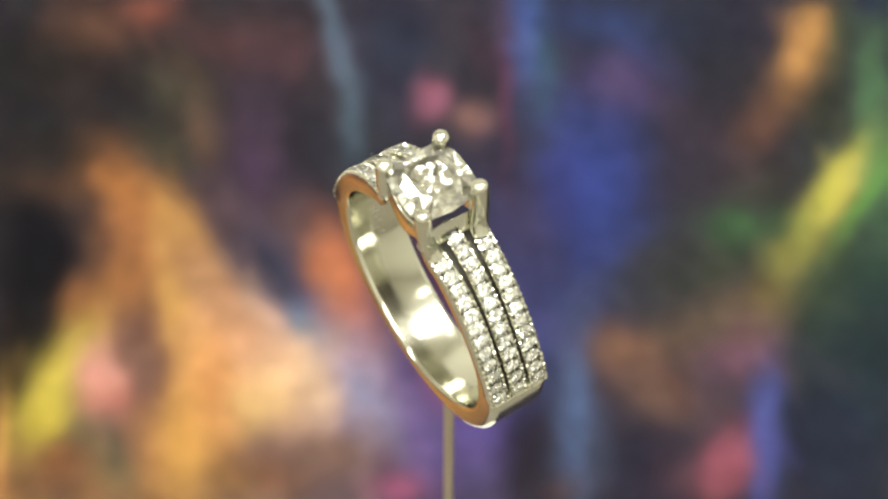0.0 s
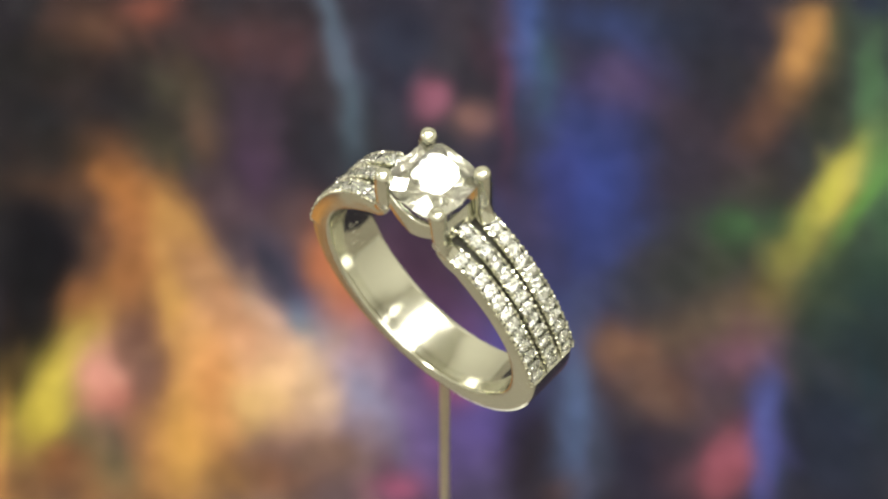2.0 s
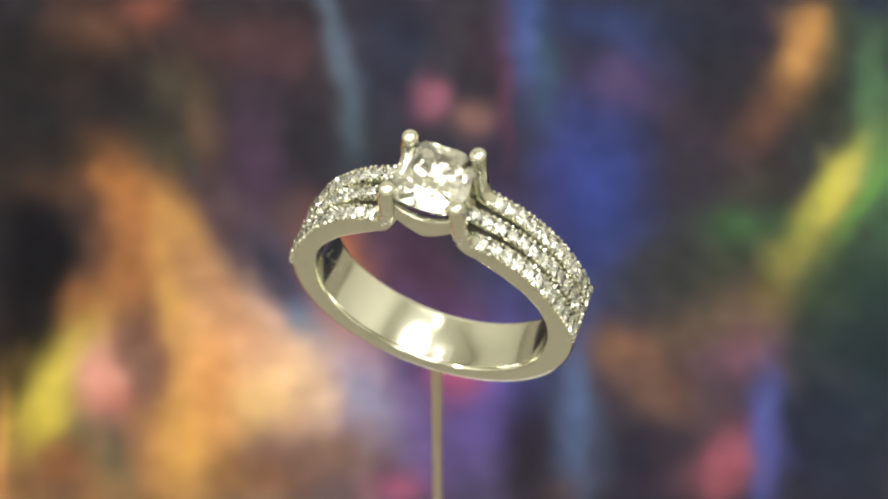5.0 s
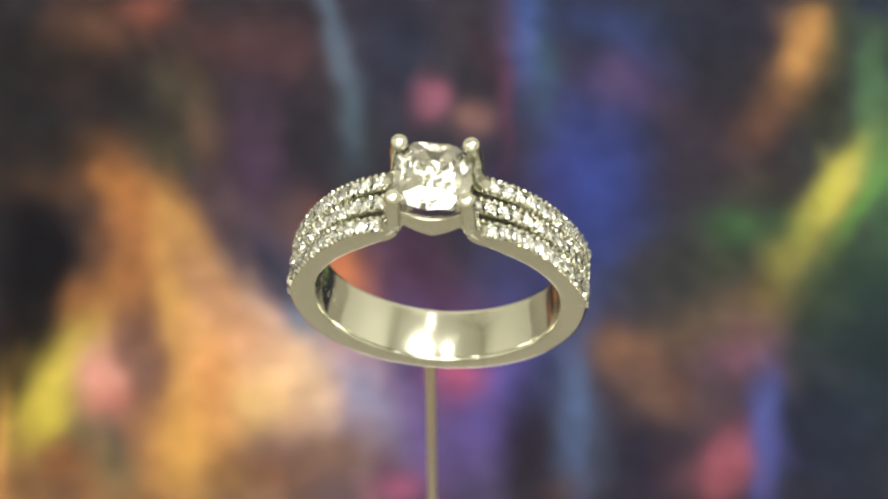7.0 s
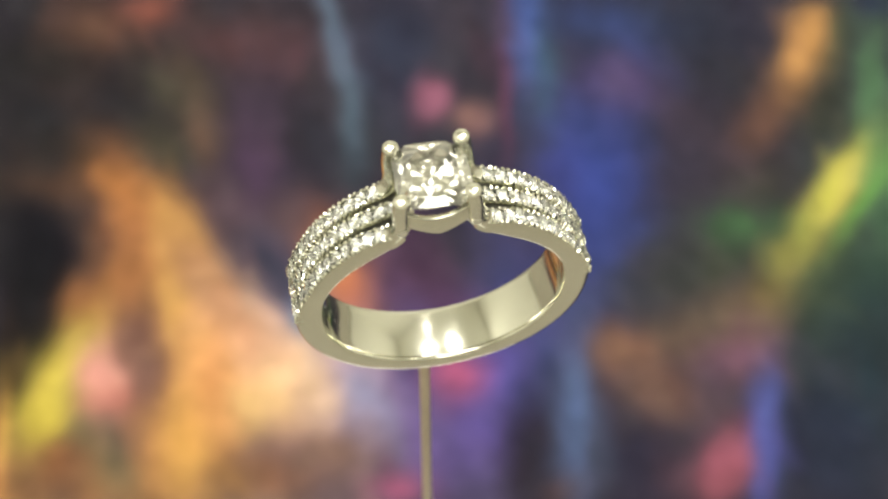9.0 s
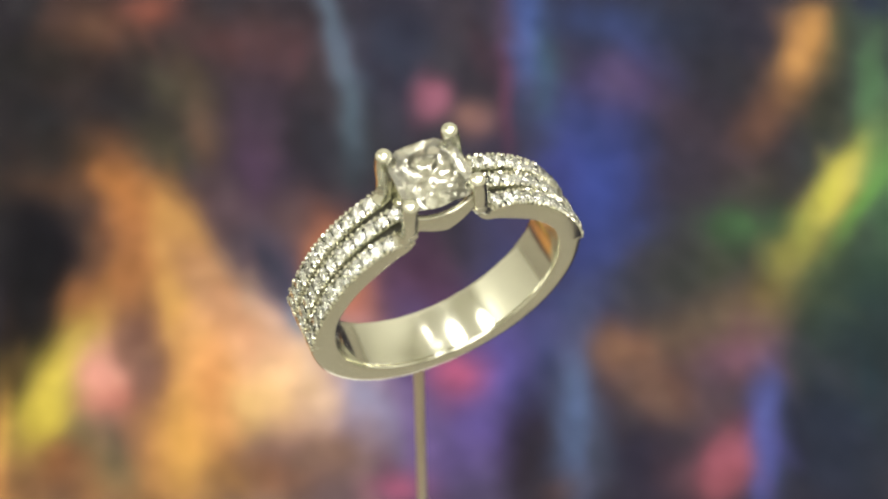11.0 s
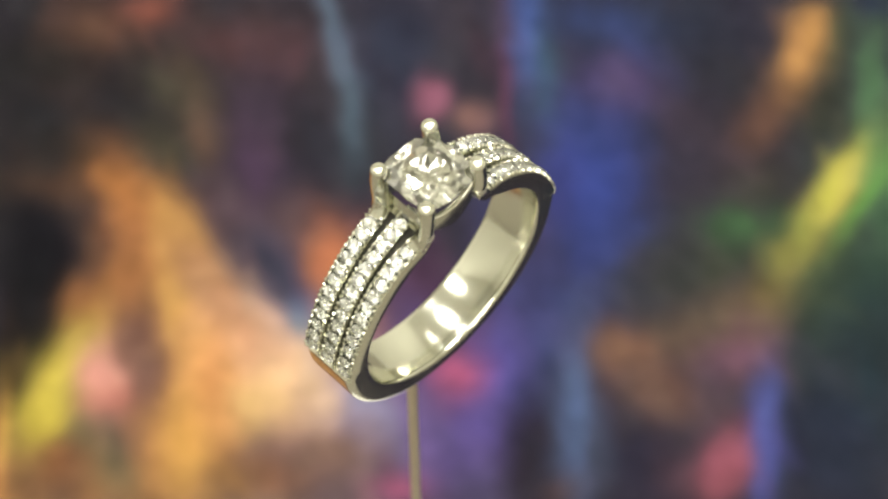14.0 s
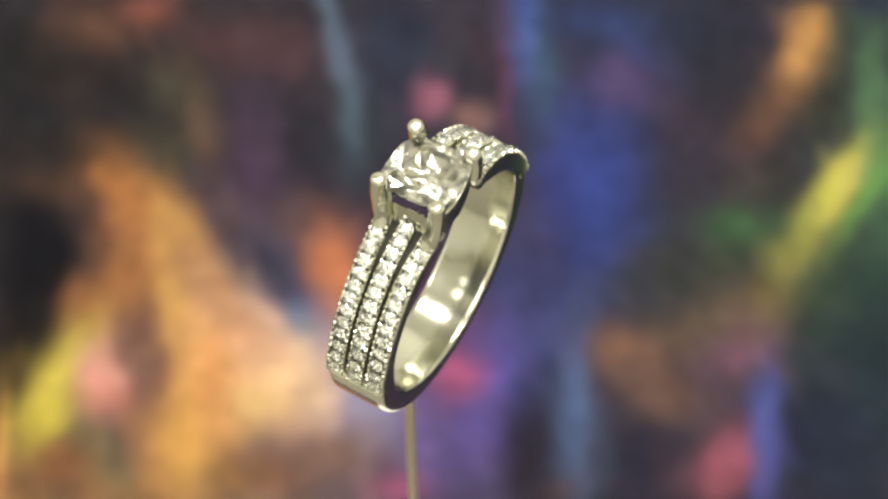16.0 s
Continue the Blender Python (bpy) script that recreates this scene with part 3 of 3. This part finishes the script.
def ring():
    ob = new("ring")
    ob.matrix_basis = pose(0, 0, 0)

    def put(name, bm, mat, label="", smooth=False):
        o = part(name, bm, mat, ob, label, smooth)
        o.matrix_basis = SET
        return o
    put("band", band_mesh(), GOLD, "polished white gold band", True)
    for side, row in product((-1, 1), (0, 1, 2)):
        put("stone_rail", rail_mesh(row, side), GOLD, "white gold rail of the stone rows", True)
    # near-black strips that paint in the shade of the grooves between the rows
    for side, sy in product((-1, 1), (-1, 1)):
        bm = bmesh.new()
        rings = []
        for k in range(30):
            # the strip runs on to the head, for the dark of the open gaps
            p = 12 + (ROW_END - 1 - 12) * k / 29
            y, w = row_shape(2, p)
            a, b = row_shape(1, p)[1] / 2 - 0.04, y - w / 2 + 0.04
            r1 = smooth_curve(OUTER, p)
            rings.append([at(side * p, r, sy * yy) for r, yy in ((r1 - 0.9, a), (r1 - 0.42, a), (r1 - 0.42, b), (r1 - 0.9, b))])
        sweep(bm, rings)
        put("groove", bm, GROOVE_SHADE, "dark strip standing for the shade in the groove between the stone rows", True)
    # the head: four prongs that grow out of the outer rails
    for sx, sy in product((-1, 1), (-1, 1)):
        knots = [(3.05 * sx, 1.72 * sy, 8.3), (2.66 * sx, 1.84 * sy, 8.9), (2.46 * sx, 2.02 * sy, 9.8), (2.42 * sx, 2.1 * sy, 11.2), (2.28 * sx, 2.1 * sy, 12.4)]
        pts = curve_points(knots, 18)
        radii = [0.57 + 0.06 * max(0, 1 - i / 7) for i in range(19)]
        tip, d = Vector(pts[-1]), (Vector(pts[-1]) - Vector(pts[-2])).normalized()
        for a in (15, 30, 45, 60, 72, 82):
            pts.append(tip + d * 0.36 * math.sin(radians(a)))
            radii.append(0.57 * math.cos(radians(a)) ** 0.85)
        bm = bmesh.new()
        tube(bm, pts, radii, 14)
        put("prong", bm, GOLD, "rounded white gold prong", True)
    # gallery plates under the stone, cut to a shallow point between the prongs
    for sy in (-1, 1):
        bm = bmesh.new()
        rings = []
        for k in range(33):
            x = -2.55 + 5.1 * k / 32
            u = abs(x) / 2.55
            low, high = 8.35 + 1.5 * (u * u * 0.45 + u * 0.55), 10.15 + 1.0 * u * u
            face = 2.36 - 0.28 * u * u
            rings.append([Vector((x, sy * yy, z)) * MM for yy, z in (
                (face - 0.46, low + 0.08), (face - 0.36, low), (face - 0.1, low), (face - 0.02, low + 0.08), (face, low + (high - low) * 0.35),
                (face - 0.02, low + (high - low) * 0.7), (face - 0.1, high - 0.06), (face - 0.18, high), (face - 0.4, high), (face - 0.46, high - 0.08))])
        sweep(bm, rings)
        put("gallery_plate", bm, GOLD, "pointed white gold gallery plate", True)
        for sx in (-1, 1) if sy < 0 else ():
            bm = bmesh.new()
            tube(bm, [(2.42 * sx, 2.0 * sy, 9.35), (2.42 * sx, 2.50 * sy, 9.35), (2.42 * sx, 2.58 * sy, 9.35)], [0.32, 0.31, 0.2], 16)
            put("prong_rivet", bm, SATIN, "small round boss at the prong's foot", True)
    bm = bmesh.new()
    brilliant(bm, 2.42 * MM, 2.32 * MM, 0.72 * MM, 3.7, 0.58, 12, 0.03)
    bmesh.ops.scale(bm, vec=(1, 1.06, 1), verts=bm.verts)
    stone = part("centre_stone", bm, DIAMOND, ob, "clear cushion-shaped brilliant-cut diamond")
    stone.matrix_basis = SET @ pose(0, 0, 11.8 * MM, -3.24, 5.58, 0)
    # the worn stamp inside the band
    r = random.Random(9)
    for k in range(8):
        phi = -97 - 3.3 * k - r.uniform(0, 1.2)
        bm = bmesh.new()
        rad = smooth_curve(INNER, -phi)
        y0, tall, wide = r.uniform(-0.7, 0.0), r.uniform(0.35, 0.9), r.uniform(0.5, 1.3)
        sweep(bm, [[at(phi + e, rad + d, y) for d, y in ((0.05, y0), (-0.075, y0 + 0.06), (-0.075, y0 + tall - 0.06), (0.05, y0 + tall))]
                   for e in (-wide, -wide * 0.4, wide)])
        put("stamp_mark", bm, SATIN)
    # rows of small diamonds with beads of metal between them
    bm = bmesh.new()
    brilliant(bm, 0.51 * MM, 0.44 * MM, 0.17 * MM, 2.0, 0.55, 8, 0.03)
    gem_ob = part("pave_diamond", bm, PAVE, ob)
    bm = bmesh.new()
    bmesh.ops.create_icosphere(bm, subdivisions=1, radius=0.165 * MM)
    bead_ob = part("bead", bm, GOLD, ob, smooth=True)
    gem_me, bead_me = gem_ob.data, bead_ob.data
    bpy.data.objects.remove(gem_ob)
    bpy.data.objects.remove(bead_ob)
    r = random.Random(4)
    for side, row in product((-1, 1), (0, 1, 2)):
        start, end = 11.5 if row == 1 else 19.0, ROW_END - 2.7
        count = round(radians(end - start) * 9.7 / 0.97)
        gap = (end - start) / count
        for k_stone in range(count + 1):
            p = start + gap * k_stone
            rad = row_top(row, p)
            y, w = row_shape(row, p)
            o = new("pave_diamond", gem_me)
            o.parent = ob
            tilt = Euler((r.uniform(-0.1, 0.1), radians(side * p) + r.uniform(-0.1, 0.1), 0)).to_matrix().to_4x4()
            k = min(1.05, w / 1.25)
            o.matrix_basis = SET @ Matrix.Translation(at(side * p, rad + 0.02, y)) @ tilt @ pose(0, 0, 0, 0, 0, r.uniform(0, 360)) @ Matrix.Scale(k, 4)
            for sy in (-1, 1):
                for off in (-0.22, 0.22):
                    o = new("bead", bead_me)
                    o.parent = ob
                    pb = p + gap * (0.5 + off)
                    o.matrix_basis = SET @ Matrix.Translation(at(side * pb, rad + 0.04, y + sy * w * 0.40)) @ pose(0, 0, 0, r.uniform(0, 90), r.uniform(0, 90), 0)
    return tagged(ob, "white gold ring with cushion diamond and three rows of small diamonds", "ring")


FOOT_Z = TABLE_Z + 0.0028  # the stand stands on the painting's edge


def display_stand():
    """A thin pin, off the middle of a small turning disc, that carries the ring."""
    ob = new("display_stand")
    ob.location = (0, 0, FOOT_Z)
    bm = bmesh.new()
    top = CENTRE[2] - 10.2 * MM - FOOT_Z
    rings = [[Vector((-0.00005 + 0.00043 * k * math.cos(a), 0.00187 + 0.00043 * k * math.sin(a), z)) for a in [2 * math.pi * i / 20 for i in range(20)]]
             for z, k in ((0.003, 1), (0.02, 1), (0.06, 1), (top - 0.0003, 1), (top, 0.7))]
    sweep(bm, rings)
    part("pin", bm, PIN, ob, "thin straight brass pin", True)
    bm = bmesh.new()
    sweep(bm, [[Vector((k * math.cos(a), k * math.sin(a), z)) for a in [2 * math.pi * i / 64 for i in range(64)]]
               for z, k in ((0.0, 0.0255), (0.0026, 0.026), (0.0032, 0.0258), (0.0034, 0.0250))])
    part("turntable", bm, DISC, ob, "small white turning disc", True)
    return tagged(ob, "thin brass pin on a small white turning disc", "display stand")


RING = ring()
STAND = display_stand()


def turn_at(t):
    """The turntable's angle in degrees."""
    s = (t - 7.4) / 10
    return -1.6 + 73.95 * s - 2.8 * s * s


def motions():
    times = [0.5 * k for k in range(33)]
    walk(RING, [(t, pose(0, 0, 0, 0, 0, turn_at(t))) for t in times])
    walk(STAND, [(t, pose(0, 0, FOOT_Z, 0, 0, turn_at(t))) for t in times])


motions()
